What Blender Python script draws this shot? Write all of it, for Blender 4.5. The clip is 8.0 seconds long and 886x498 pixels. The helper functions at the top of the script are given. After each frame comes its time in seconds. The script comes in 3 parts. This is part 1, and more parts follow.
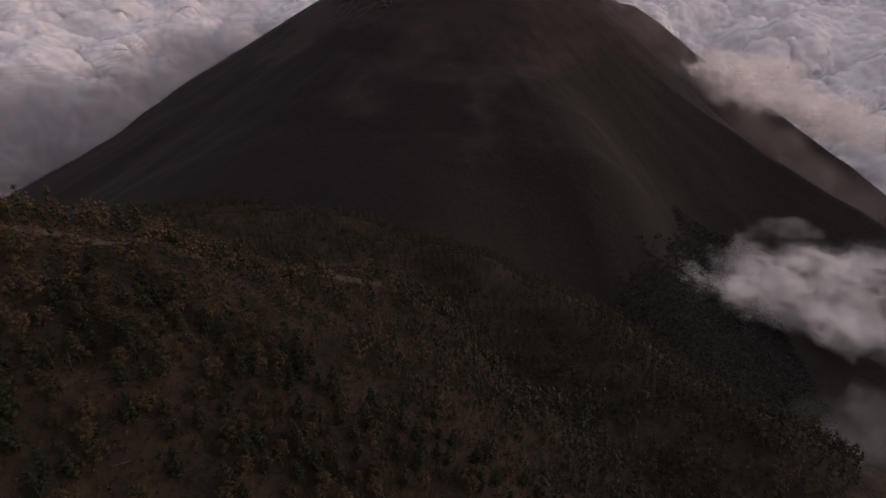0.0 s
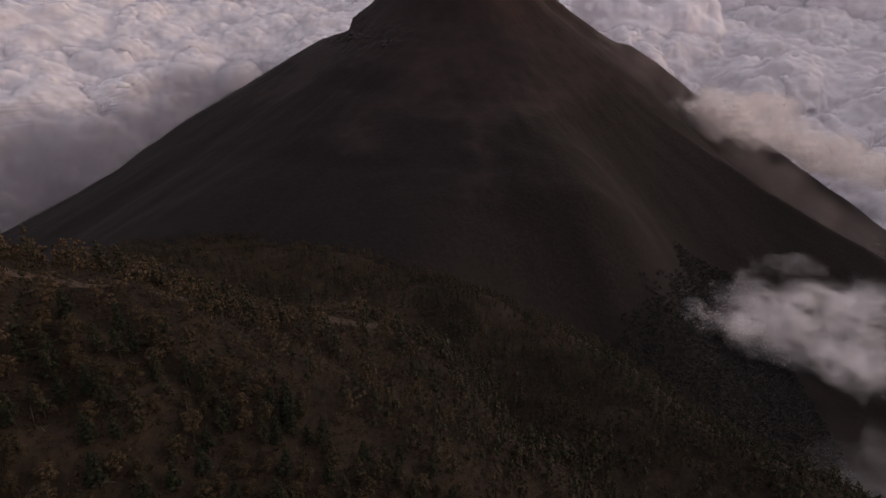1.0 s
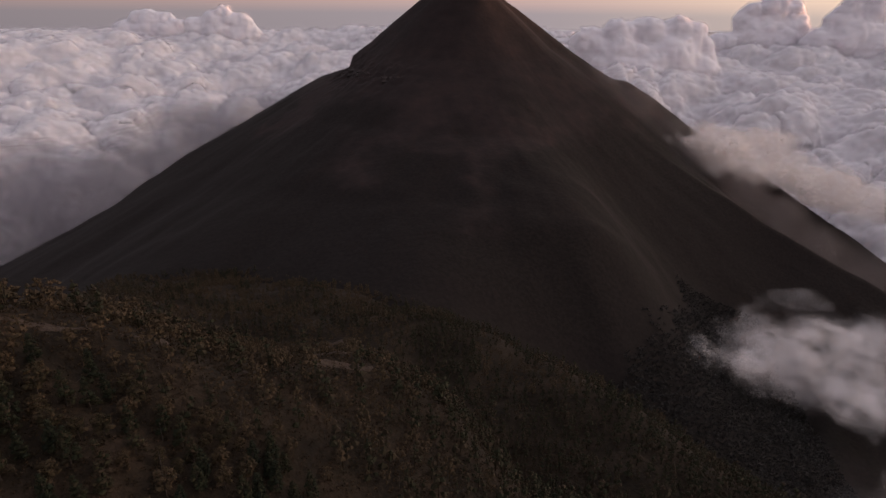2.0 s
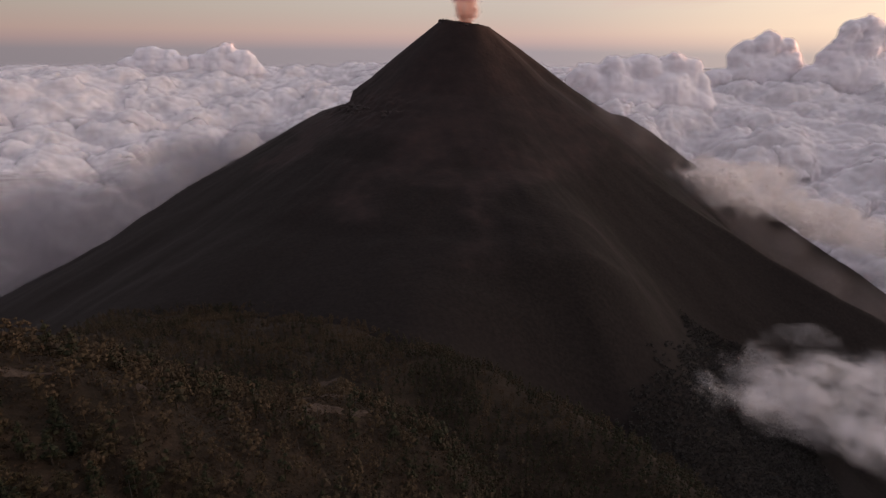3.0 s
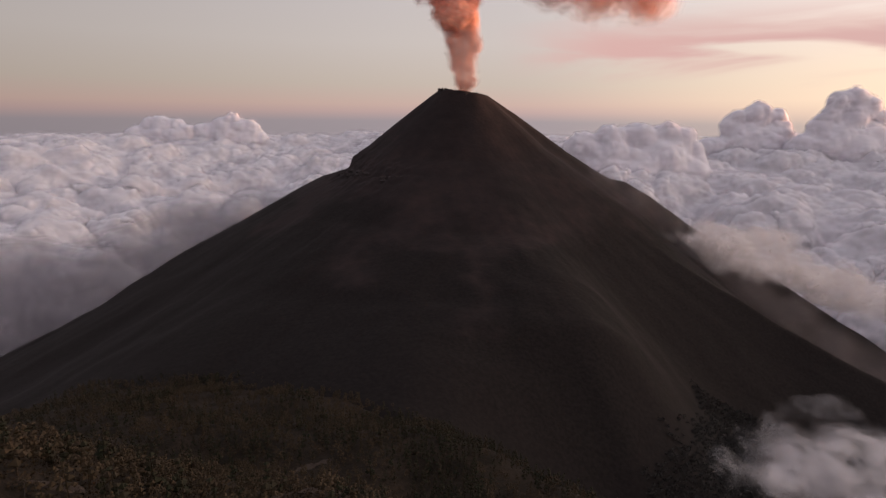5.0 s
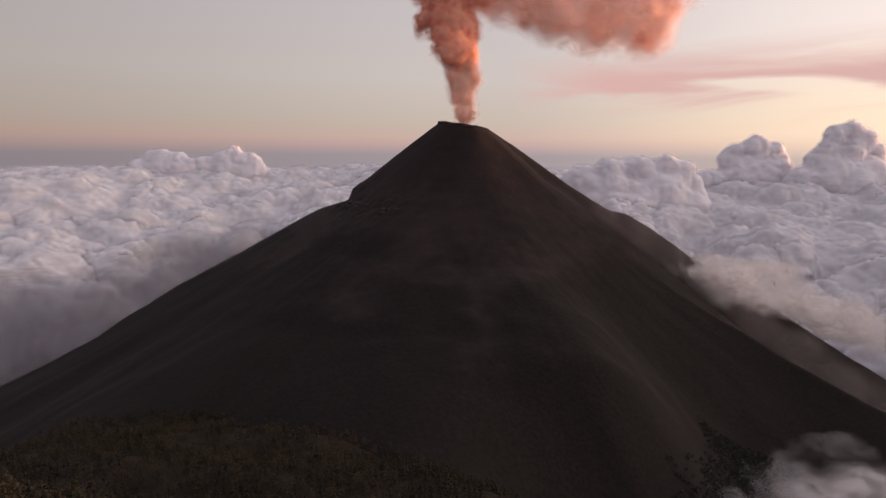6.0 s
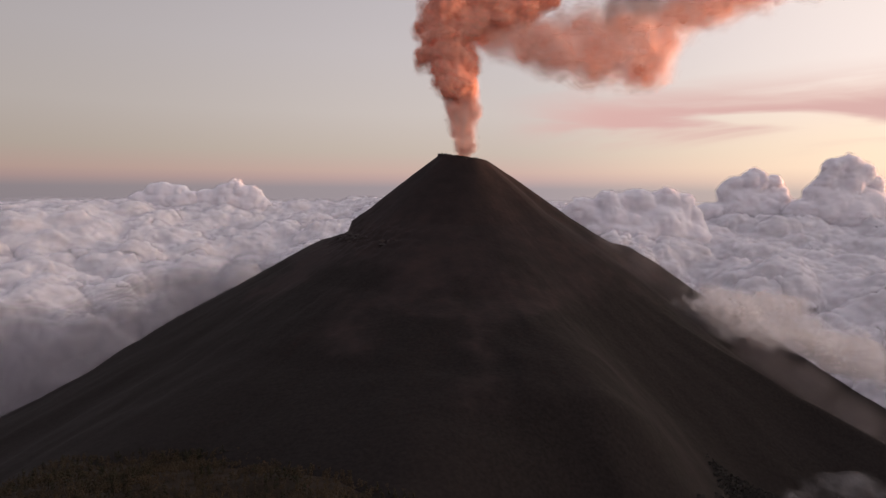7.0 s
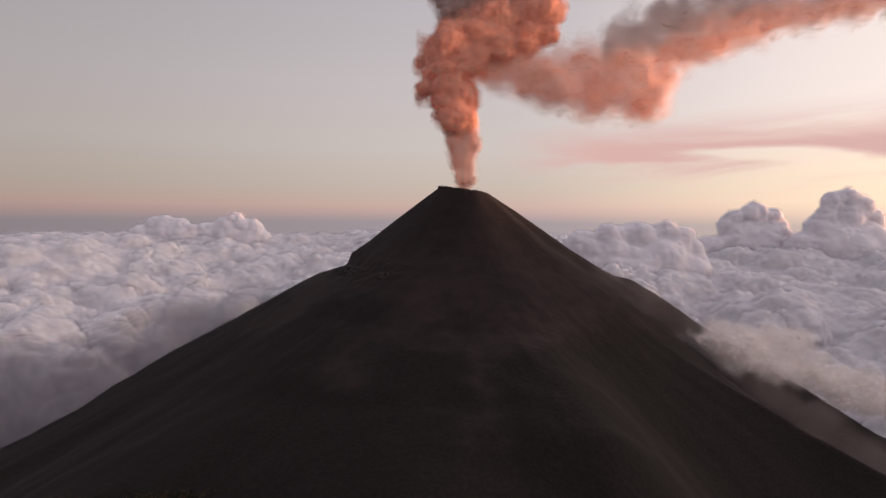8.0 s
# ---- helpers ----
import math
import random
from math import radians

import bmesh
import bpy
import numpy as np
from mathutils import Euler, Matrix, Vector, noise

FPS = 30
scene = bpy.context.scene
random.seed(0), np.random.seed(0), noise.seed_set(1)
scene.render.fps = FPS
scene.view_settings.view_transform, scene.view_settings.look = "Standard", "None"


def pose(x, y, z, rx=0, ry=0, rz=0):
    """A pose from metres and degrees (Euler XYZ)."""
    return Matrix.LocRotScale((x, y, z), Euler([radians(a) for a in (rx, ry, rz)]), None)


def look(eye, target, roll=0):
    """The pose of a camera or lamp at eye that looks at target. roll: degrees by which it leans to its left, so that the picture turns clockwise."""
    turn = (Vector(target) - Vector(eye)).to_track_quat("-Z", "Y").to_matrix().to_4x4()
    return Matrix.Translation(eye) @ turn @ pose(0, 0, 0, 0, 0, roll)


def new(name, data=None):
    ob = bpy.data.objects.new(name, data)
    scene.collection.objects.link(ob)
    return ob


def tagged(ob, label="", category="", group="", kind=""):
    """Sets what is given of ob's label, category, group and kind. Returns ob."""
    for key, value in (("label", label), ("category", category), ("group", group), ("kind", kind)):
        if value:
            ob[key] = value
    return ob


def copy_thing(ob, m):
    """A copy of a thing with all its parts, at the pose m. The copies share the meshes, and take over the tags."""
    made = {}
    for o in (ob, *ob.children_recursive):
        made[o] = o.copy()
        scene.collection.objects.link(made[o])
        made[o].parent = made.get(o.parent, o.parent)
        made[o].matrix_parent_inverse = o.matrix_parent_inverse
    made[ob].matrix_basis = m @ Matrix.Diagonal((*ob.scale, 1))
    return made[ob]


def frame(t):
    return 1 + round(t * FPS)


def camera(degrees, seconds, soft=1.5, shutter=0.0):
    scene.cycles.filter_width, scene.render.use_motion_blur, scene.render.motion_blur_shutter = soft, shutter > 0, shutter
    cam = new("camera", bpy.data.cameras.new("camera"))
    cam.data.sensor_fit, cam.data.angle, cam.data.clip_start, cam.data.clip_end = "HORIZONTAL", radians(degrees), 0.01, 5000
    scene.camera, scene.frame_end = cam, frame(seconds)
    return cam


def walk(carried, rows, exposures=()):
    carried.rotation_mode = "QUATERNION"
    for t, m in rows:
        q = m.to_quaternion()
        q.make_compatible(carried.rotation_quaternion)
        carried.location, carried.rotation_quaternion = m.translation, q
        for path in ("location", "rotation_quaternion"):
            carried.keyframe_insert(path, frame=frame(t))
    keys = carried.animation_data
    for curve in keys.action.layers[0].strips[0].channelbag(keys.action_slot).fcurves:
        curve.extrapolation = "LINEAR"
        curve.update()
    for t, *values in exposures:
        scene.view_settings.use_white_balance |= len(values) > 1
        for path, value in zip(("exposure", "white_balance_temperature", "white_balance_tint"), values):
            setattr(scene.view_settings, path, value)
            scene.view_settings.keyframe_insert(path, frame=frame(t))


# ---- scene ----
LEAN = 0.52
PATH = (
    (0.0, 0.00, 0.00, 600.00, -29.887, 0.000),
    (0.5, 0.18, 5.73, 598.24, -28.108, -0.023),
    (1.0, 0.37, 11.53, 596.51, -26.361, -0.041),
    (1.5, 0.56, 17.40, 594.80, -24.641, -0.056),
    (2.0, 0.77, 23.34, 593.10, -22.944, -0.066),
    (2.5, 0.98, 29.35, 591.43, -21.268, -0.073),
    (3.0, 1.20, 35.43, 589.78, -19.608, -0.075),
    (3.5, 1.43, 41.57, 588.15, -17.961, -0.074),
    (4.0, 1.67, 47.79, 586.54, -16.322, -0.068),
    (4.5, 1.92, 54.07, 584.95, -14.689, -0.058),
    (5.0, 2.18, 60.43, 583.38, -13.058, -0.045),
    (5.5, 2.45, 66.85, 581.84, -11.425, -0.027),
    (6.0, 2.73, 73.34, 580.31, -9.786, -0.005),
    (6.5, 3.01, 79.90, 578.81, -8.138, 0.021),
    (7.0, 3.30, 86.53, 577.32, -6.477, 0.051),
    (7.5, 3.61, 93.23, 575.86, -4.799, 0.085),
    (8.0, 3.92, 100.00, 574.42, -3.100, 0.123),
)
cam = camera(76.04, 8.0, soft=1.35)
walk(cam, [(t, pose(x, y, z, 90 + pitch, 0, yaw) @ pose(0, 0, 0, 0, 0, LEAN)) for t, x, y, z, pitch, yaw in PATH])

scene.cycles.transparent_max_bounces = 48

# ---- world and sun ----
SUN_AZ, SUN_EL = radians(80), radians(-1.2)
sun_way = Vector((math.sin(SUN_AZ) * math.cos(SUN_EL), math.cos(SUN_AZ) * math.cos(SUN_EL), math.sin(SUN_EL)))
sun = new("sun", bpy.data.lights.new("sun", "SUN"))
sun.data.energy, sun.data.angle, sun.data.color = 6.2, radians(2.0), (1.0, 0.48, 0.28)
sun.matrix_world = look(sun_way * 3000, (0, 0, 0))


def nodes_of(tree):
    tree.nodes.clear()

    def node(kind, inputs=(), **settings):
        n = tree.nodes.new(kind)
        for key, value in settings.items():
            setattr(n, key, value)
        for key, value in dict(inputs).items():
            if isinstance(value, bpy.types.NodeSocket):
                tree.links.new(value, n.inputs[key])
            else:
                n.inputs[key].default_value = value
        return n

    return node


def ramp(node, fac, stops, mode="LINEAR"):
    r = node("ShaderNodeValToRGB", {"Fac": fac})
    r.color_ramp.interpolation = mode
    while len(r.color_ramp.elements) < len(stops):
        r.color_ramp.elements.new(0.5)
    for e, (at, colour) in zip(r.color_ramp.elements, stops):
        e.position = at
        e.color = (*colour, 1) if isinstance(colour, tuple) else (colour, colour, colour, 1)
    return r.outputs["Color"]


world = bpy.data.worlds.new("dusk_sky")
scene.world = world
world.use_nodes = True
node = nodes_of(world.node_tree)
way = node("ShaderNodeTexCoord").outputs["Generated"]
sky = node("ShaderNodeTexSky", sky_type="NISHITA", sun_disc=False, sun_elevation=SUN_EL, sun_rotation=SUN_AZ, altitude=3500.0)
height = node("ShaderNodeSeparateXYZ", {0: way}).outputs["Z"]
veil = ramp(node, node("ShaderNodeMapRange", {0: height, 1: -0.1, 2: 0.9}).outputs[0], (
    (0.00, (0.28, 0.245, 0.275)), (0.094, (0.32, 0.275, 0.295)), (0.110, (0.47, 0.335, 0.32)), (0.122, (0.53, 0.38, 0.335)),
    (0.155, (0.51, 0.43, 0.375)), (0.22, (0.54, 0.478, 0.450)), (0.32, (0.515, 0.468, 0.472)), (0.46, (0.45, 0.415, 0.44)),
    (0.7, (0.49, 0.46, 0.50)), (1.0, (0.52, 0.49, 0.57))))
towards = node("ShaderNodeVectorMath", {0: way, 1: sun_way}, operation="DOT_PRODUCT").outputs["Value"]
glow = node("ShaderNodeMapRange", {0: towards, 1: 0.25, 2: 0.95, 3: 0.0, 4: 1.0}, interpolation_type="SMOOTHSTEP").outputs[0]
low_sky = node("ShaderNodeMapRange", {0: height, 1: 0.20, 2: 0.03}, interpolation_type="SMOOTHSTEP").outputs[0]
glow_tone = node("ShaderNodeMix", {0: low_sky, 6: (0.92, 0.78, 0.72, 1), 7: (1.0, 0.76, 0.55, 1)}, data_type="RGBA").outputs[2]
glow = node("ShaderNodeMath", {0: glow, 1: node("ShaderNodeMapRange", {0: height, 1: -0.01, 2: 0.03, 3: 0.35, 4: 1.0}).outputs[0]}, operation="MULTIPLY").outputs[0]
warm = node("ShaderNodeMix", {0: glow, 6: veil, 7: glow_tone}, data_type="RGBA").outputs[2]
split = node("ShaderNodeSeparateXYZ", {0: way})
bearing = node("ShaderNodeMath", {0: split.outputs["X"], 1: split.outputs["Y"]}, operation="ARCTAN2").outputs[0]
drawn = node("ShaderNodeCombineXYZ", {0: node("ShaderNodeMath", {0: bearing, 1: 2.7}, operation="MULTIPLY").outputs[0],
                                      1: node("ShaderNodeMath", {0: height, 1: 17.0}, operation="MULTIPLY").outputs[0], 2: 2.6}).outputs[0]
wisps = node("ShaderNodeTexNoise", {"Vector": drawn, "Scale": 1.0, "Detail": 4.5, "Roughness": 0.5, "Distortion": 0.6}).outputs["Fac"]
warped = node("ShaderNodeMath", {0: height, 1: node("ShaderNodeMapRange", {0: wisps, 3: -0.06, 4: 0.06}).outputs[0]}, operation="ADD").outputs[0]
rise = node("ShaderNodeMapRange", {0: bearing, 1: 0.2, 2: 0.75, 3: 0.108, 4: 0.114}).outputs[0]
near_band = node("ShaderNodeMath", {0: node("ShaderNodeMath", {0: warped, 1: rise}, operation="SUBTRACT").outputs[0]}, operation="ABSOLUTE").outputs[0]
band = node("ShaderNodeMapRange", {0: near_band, 1: 0.068, 2: 0.008}, interpolation_type="SMOOTHSTEP").outputs[0]
side = node("ShaderNodeMapRange", {0: bearing, 1: 0.06, 2: 0.30}, interpolation_type="SMOOTHSTEP").outputs[0]
grain = node("ShaderNodeMapRange", {0: wisps, 1: 0.34, 2: 0.54, 3: 0.0, 4: 1.0}, interpolation_type="SMOOTHSTEP").outputs[0]
much = node("ShaderNodeMath", {0: node("ShaderNodeMath", {0: band, 1: side}, operation="MULTIPLY").outputs[0], 1: grain}, operation="MULTIPLY").outputs[0]
sunset = node("ShaderNodeMath", {0: node("ShaderNodeMapRange", {0: towards, 1: 0.74, 2: 1.0}, interpolation_type="SMOOTHSTEP").outputs[0],
                               1: node("ShaderNodeMapRange", {0: height, 1: 0.40, 2: 0.02}, interpolation_type="SMOOTHSTEP").outputs[0]}, operation="MULTIPLY").outputs[0]
away = node("ShaderNodeMapRange", {0: towards, 1: -0.9, 2: 0.5, 3: 0.66, 4: 1.08}, interpolation_type="SMOOTHSTEP").outputs[0]
streaked = node("ShaderNodeMix", {0: much, 6: warm, 7: (0.60, 0.37, 0.345, 1)}, data_type="RGBA").outputs[2]
streaked = node("ShaderNodeMix", {0: sunset, 6: streaked, 7: (4.6, 3.2, 2.2, 1)}, data_type="RGBA").outputs[2]
veil_light = node("ShaderNodeBackground", {"Color": streaked, "Strength": node("ShaderNodeMath", {0: away, 1: 1.1}, operation="MULTIPLY").outputs[0]})
sky_light = node("ShaderNodeBackground", {"Color": sky.outputs[0], "Strength": 0.012})
both = node("ShaderNodeAddShader", {0: veil_light.outputs[0], 1: sky_light.outputs[0]})
node("ShaderNodeOutputWorld", {"Surface": both.outputs[0]})


# ---- noise ----
def lattice(ix, iy, iz, seed):
    h = (ix.astype(np.int64) * 374761393 + iy.astype(np.int64) * 668265263 + iz.astype(np.int64) * 2147483647 + seed * 974711) & 0xFFFFFFFF
    h = ((h ^ (h >> 13)) * 1274126177) & 0xFFFFFFFF
    h = ((h ^ (h >> 16)) * 2246822519) & 0xFFFFFFFF
    return ((h ^ (h >> 15)) & 0xFFFFFF) / float(0xFFFFFF)


def value3(x, y, z, seed=0):
    """Smooth noise from -1 to 1."""
    x, y, z = np.broadcast_arrays(np.asarray(x, float), np.asarray(y, float), np.asarray(z, float))
    ix, iy, iz = np.floor(x), np.floor(y), np.floor(z)
    u, v, w = (f * f * f * (f * (f * 6 - 15) + 10) for f in (x - ix, y - iy, z - iz))
    total = 0
    for a in (0, 1):
        for b in (0, 1):
            for c in (0, 1):
                weight = (u if a else 1 - u) * (v if b else 1 - v) * (w if c else 1 - w)
                total = total + weight * lattice(ix + a, iy + b, iz + c, seed)
    return total * 2 - 1


def fbm(x, y, z=0.0, octaves=4, seed=0, gain=0.5):
    total, amp, f = 0, 1.0, 1.0
    for k in range(octaves):
        total = total + amp * value3(x * f + 17.3 * k, y * f - 9.1 * k, z * f + 4.7 * k, seed + k)
        amp, f = amp * gain, f * 2.03
    return total


def domes(x, y, seed=0):
    """Round heads packed side by side: 0 in the creases, up to 1 on the tops."""
    ix, iy = np.floor(x), np.floor(y)
    total = np.zeros_like(x)
    zero = np.zeros_like(ix)
    for a in (-1, 0, 1):
        for b in (-1, 0, 1):
            cx, cy = ix + a, iy + b
            px = cx + 0.1 + 0.8 * lattice(cx, cy, zero, seed)
            py = cy + 0.1 + 0.8 * lattice(cx, cy, zero + 1, seed)
            size = 0.55 + 0.55 * lattice(cx, cy, zero + 2, seed)
            d2 = ((x - px) ** 2 + (y - py) ** 2) / size ** 2
            total += (np.sqrt(np.maximum(0, 1 - d2)) * size) ** 6
    return total ** (1 / 6)


def smooth_max(a, b, k):
    h = np.clip(0.5 + 0.5 * (a - b) / k, 0, 1)
    return b + (a - b) * h + k * h * (1 - h)


def ease(x, a, b):
    t = np.clip((x - a) / (b - a), 0, 1)
    return t * t * (3 - 2 * t)


def sheet(name, P, material, smooth=True):
    """A mesh from a grid of places, rows by columns."""
    n, m = P.shape[:2]
    i = np.arange(n * m).reshape(n, m)
    quads = np.stack([i[:-1, :-1], i[:-1, 1:], i[1:, 1:], i[1:, :-1]], -1).reshape(-1, 4)
    return soup(name, P.reshape(-1, 3), quads, material, smooth)


def soup(name, V, F, material, smooth=True):
    me = bpy.data.meshes.new(name)
    k = F.shape[1]
    me.vertices.add(len(V))
    me.vertices.foreach_set("co", np.ascontiguousarray(V, np.float32).ravel())
    me.loops.add(F.size)
    me.loops.foreach_set("vertex_index", np.ascontiguousarray(F, np.int32).ravel())
    me.polygons.add(len(F))
    me.polygons.foreach_set("loop_start", np.arange(0, F.size, k, dtype=np.int32))
    me.polygons.foreach_set("use_smooth", np.full(len(F), smooth))
    me.update(calc_edges=True)
    me.materials.append(material)
    return new(name, me)


# ---- materials ----
def material(name):
    m = bpy.data.materials.new(name)
    m.use_nodes = True
    return m, nodes_of(m.node_tree)


def noise_at(node, where, scale, detail=4.0, rough=0.55, swirl=0.0):
    return node("ShaderNodeTexNoise", {"Vector": where, "Scale": scale, "Detail": detail, "Roughness": rough, "Distortion": swirl}).outputs["Fac"]


def simple(name, colours, scale, rough=0.9, bump=0.0, bump_scale=None):
    m, node = material(name)
    where = node("ShaderNodeNewGeometry").outputs["Position"]
    big, fine = noise_at(node, where, scale), noise_at(node, where, scale * 7)
    mixed = node("ShaderNodeMix", {0: 0.4, 2: big, 3: fine}, data_type="FLOAT").outputs[0]
    colour = ramp(node, mixed, tuple((0.32 + 0.36 * k / (len(colours) - 1), c) for k, c in enumerate(colours)))
    shader = node("ShaderNodeBsdfPrincipled", {"Base Color": colour, "Roughness": rough, "Specular IOR Level": 0.2})
    if bump:
        b = node("ShaderNodeBump", {"Height": noise_at(node, where, bump_scale or scale * 10, 6), "Strength": bump, "Distance": 2.0})
        m.node_tree.links.new(b.outputs[0], shader.inputs["Normal"])
    node("ShaderNodeOutputMaterial", {"Surface": shader.outputs[0]})
    return m


def slope_material():
    """Ash and cinders above, dark scrub and woods on the lower flanks with a ragged upper limit."""
    m, node = material("volcanic_slope")
    where = node("ShaderNodeNewGeometry").outputs["Position"]
    z = node("ShaderNodeSeparateXYZ", {0: where}).outputs["Z"]
    big, mid, fine = noise_at(node, where, 0.006, 5), noise_at(node, where, 0.03, 5), noise_at(node, where, 0.2, 4)
    mixed = node("ShaderNodeMix", {0: 0.45, 2: big, 3: mid}, data_type="FLOAT").outputs[0]
    ash = ramp(node, mixed, ((0.34, (0.016, 0.0118, 0.0118)), (0.5, (0.023, 0.0165, 0.0162)), (0.66, (0.034, 0.0228, 0.0212))))
    green = ramp(node, fine, ((0.35, (0.0095, 0.0072, 0.0068)), (0.65, (0.016, 0.0122, 0.0112))))
    limit = node("ShaderNodeMath", {0: z, 1: node("ShaderNodeMath", {0: big, 1: 420.0}, operation="MULTIPLY").outputs[0]}, operation="ADD").outputs[0]
    share = node("ShaderNodeMapRange", {0: limit, 1: 640.0, 2: 560.0}, interpolation_type="SMOOTHSTEP").outputs[0]
    colour = node("ShaderNodeMix", {0: share, 6: ash, 7: green}, data_type="RGBA").outputs[2]
    bump = node("ShaderNodeBump", {"Height": noise_at(node, where, 0.10, 6), "Strength": 0.5, "Distance": 2.0})
    shader = node("ShaderNodeBsdfPrincipled", {"Base Color": colour, "Roughness": 0.95, "Specular IOR Level": 0.15, "Normal": bump.outputs[0]})
    node("ShaderNodeOutputMaterial", {"Surface": shader.outputs[0]})
    return m


ROCK = slope_material()
SOIL = simple("dry_soil", ((0.010, 0.0073, 0.0046), (0.0215, 0.0147, 0.0093), (0.041, 0.0275, 0.0185)), 0.05, 0.95, 0.6, 0.5)


def vapour(name, colour, alpha=None, scale=0.02, light=0.45, softer=0.12, swirl=0.5):
    """Cloud or smoke: scatters light forwards and back. alpha: how much of a thin veil is there, from its noise."""
    m, node = material(name)
    where = node("ShaderNodeNewGeometry").outputs["Position"]
    tone = ramp(node, noise_at(node, where, scale * 0.3, 3), ((0.3, colour[0]), (0.7, colour[1])))
    back = node("ShaderNodeBsdfDiffuse", {"Color": tone})
    fore = node("ShaderNodeBsdfTranslucent", {"Color": tone})
    body = node("ShaderNodeMixShader", {0: light, 1: back.outputs[0], 2: fore.outputs[0]}).outputs[0]
    if alpha:
        drawn_out = node("ShaderNodeVectorMath", {0: where, 1: (0.8, 0.8, 1.7)}, operation="MULTIPLY").outputs[0]
        n = noise_at(node, drawn_out, scale, 6, 0.62, swirl)
        thin = node("ShaderNodeMapRange", {0: n, 1: 0.5 - softer, 2: 0.5 + softer, 3: alpha[0], 4: alpha[1]}, interpolation_type="SMOOTHSTEP").outputs[0]
        clear = node("ShaderNodeBsdfTransparent")
        body = node("ShaderNodeMixShader", {0: thin, 1: clear.outputs[0], 2: body}).outputs[0]
    node("ShaderNodeOutputMaterial", {"Surface": body})
    return m


def veils(name, colours, strong, weak, count, scale, light, softer=0.2, swirl=0.5, least=0.1):
    """Vapours from strong to weak, for the skins of a cloud from inside out."""
    return [vapour(name, colours, (least * a, a), scale, light, softer, swirl) for a in np.linspace(strong, weak, count).tolist()]


WHITE = ((0.63, 0.605, 0.64), (0.75, 0.72, 0.75))
def thick_cloud(name, colour, deep):
    """Dense cloud: light wanders some way below its surface before it comes out again."""
    m, node = material(name)
    where = node("ShaderNodeNewGeometry").outputs["Position"]
    tone = ramp(node, noise_at(node, where, 0.004, 4), ((0.3, colour[0]), (0.7, colour[1])))
    shader = node("ShaderNodeBsdfPrincipled", {"Base Color": tone, "Roughness": 1.0, "Specular IOR Level": 0.0, "Subsurface Weight": 1.0,
                                               "Subsurface Radius": (1.0, 0.95, 0.95), "Subsurface Scale": deep}, subsurface_method="RANDOM_WALK")
    node("ShaderNodeOutputMaterial", {"Surface": shader.outputs[0]})
    return m


CLOUD = thick_cloud("cloud", WHITE, 11.0)
FAR_WHITE = ((0.74, 0.71, 0.755), (0.83, 0.80, 0.83))
TOWERING = thick_cloud("towering_cloud", FAR_WHITE, 14.0)
VEILS = [vapour("cloud_veil", WHITE, (0.25 * a, a), 0.014, 0.0, softer=0.2) for a in (0.22, 0.15, 0.09)]
EDGES = veils("cloud_edge", FAR_WHITE, 0.24, 0.10, 2, 0.012, 0.3, 0.2, 0.5, 0.3)
MISTS = veils("mist", ((0.93, 0.87, 0.85), (0.97, 0.92, 0.90)), 0.30, 0.03, 9, 0.03, 0.3, 0.16, 0.6, 0.05)
TORN = veils("torn_mist", ((0.86, 0.82, 0.83), (0.93, 0.89, 0.89)), 0.22, 0.022, 10, 0.03, 0.2, 0.16, 0.7, 0.0)
# mist with a low grey colour that carries the shade beside the cone
SHADED_MIST = vapour("shaded_mist", ((0.30, 0.275, 0.305), (0.39, 0.36, 0.39)), (0.03, 0.10), 0.007, 0.2, softer=0.25)
HAZE = vapour("brown_haze", ((0.55, 0.46, 0.45), (0.66, 0.56, 0.54)), (0.006, 0.027), 0.008, 0.3, softer=0.25)
THIN_WISP = vapour("thin_wisp", ((0.80, 0.77, 0.78), (0.86, 0.83, 0.84)), (0.0, 0.028), 0.03, 0.3, softer=0.15)
FAINT = vapour("faint_mist", ((0.80, 0.78, 0.79), (0.86, 0.84, 0.84)), (0.0, 0.018), 0.03, 0.35, softer=0.15)
# sunset glow on the smoke column, put into its base colour
SUNSET_RED = ((0.87, 0.50, 0.39), (0.94, 0.60, 0.48))
# ash grey, also standing in for upper smoke the sun misses
UNLIT_ASH = ((0.54, 0.45, 0.43), (0.70, 0.57, 0.53))
# the same sunset tint, paler, for the drifting bank
PALE_SUNSET_RED = ((0.94, 0.60, 0.49), (0.97, 0.70, 0.59))
PALES = veils("thin_pale_smoke", PALE_SUNSET_RED, 0.42, 0.025, 9, 0.022, 0.3, 0.2, 0.5, 0.3)
# foot of the column: its shade is put into this greyer red
SHADED_RED = ((0.56, 0.37, 0.33), (0.66, 0.44, 0.39))
FEET = veils("shaded_thin_smoke", SHADED_RED, 0.42, 0.05, 8, 0.035, 0.35, 0.18, 0.8, 0.3)
SMOKE = vapour("lit_ash_smoke", SUNSET_RED, light=0.45)
SMOKES = [vapour("thin_lit_smoke", SUNSET_RED, (0.25 * a, a), 0.03, 0.35) for a in (0.5, 0.38, 0.26, 0.16, 0.08)]
DARK_SMOKE = vapour("unlit_ash_smoke", UNLIT_ASH, light=0.3)
DARKS = [vapour("thin_grey_smoke", UNLIT_ASH, (0.2 * a, a), 0.02, 0.3, softer=0.18) for a in (0.45, 0.36, 0.27, 0.18, 0.10)]
DRIFTING = veils("drifting_unlit_smoke", UNLIT_ASH, 0.40, 0.025, 9, 0.02, 0.3, 0.2, 0.5, 0.2)

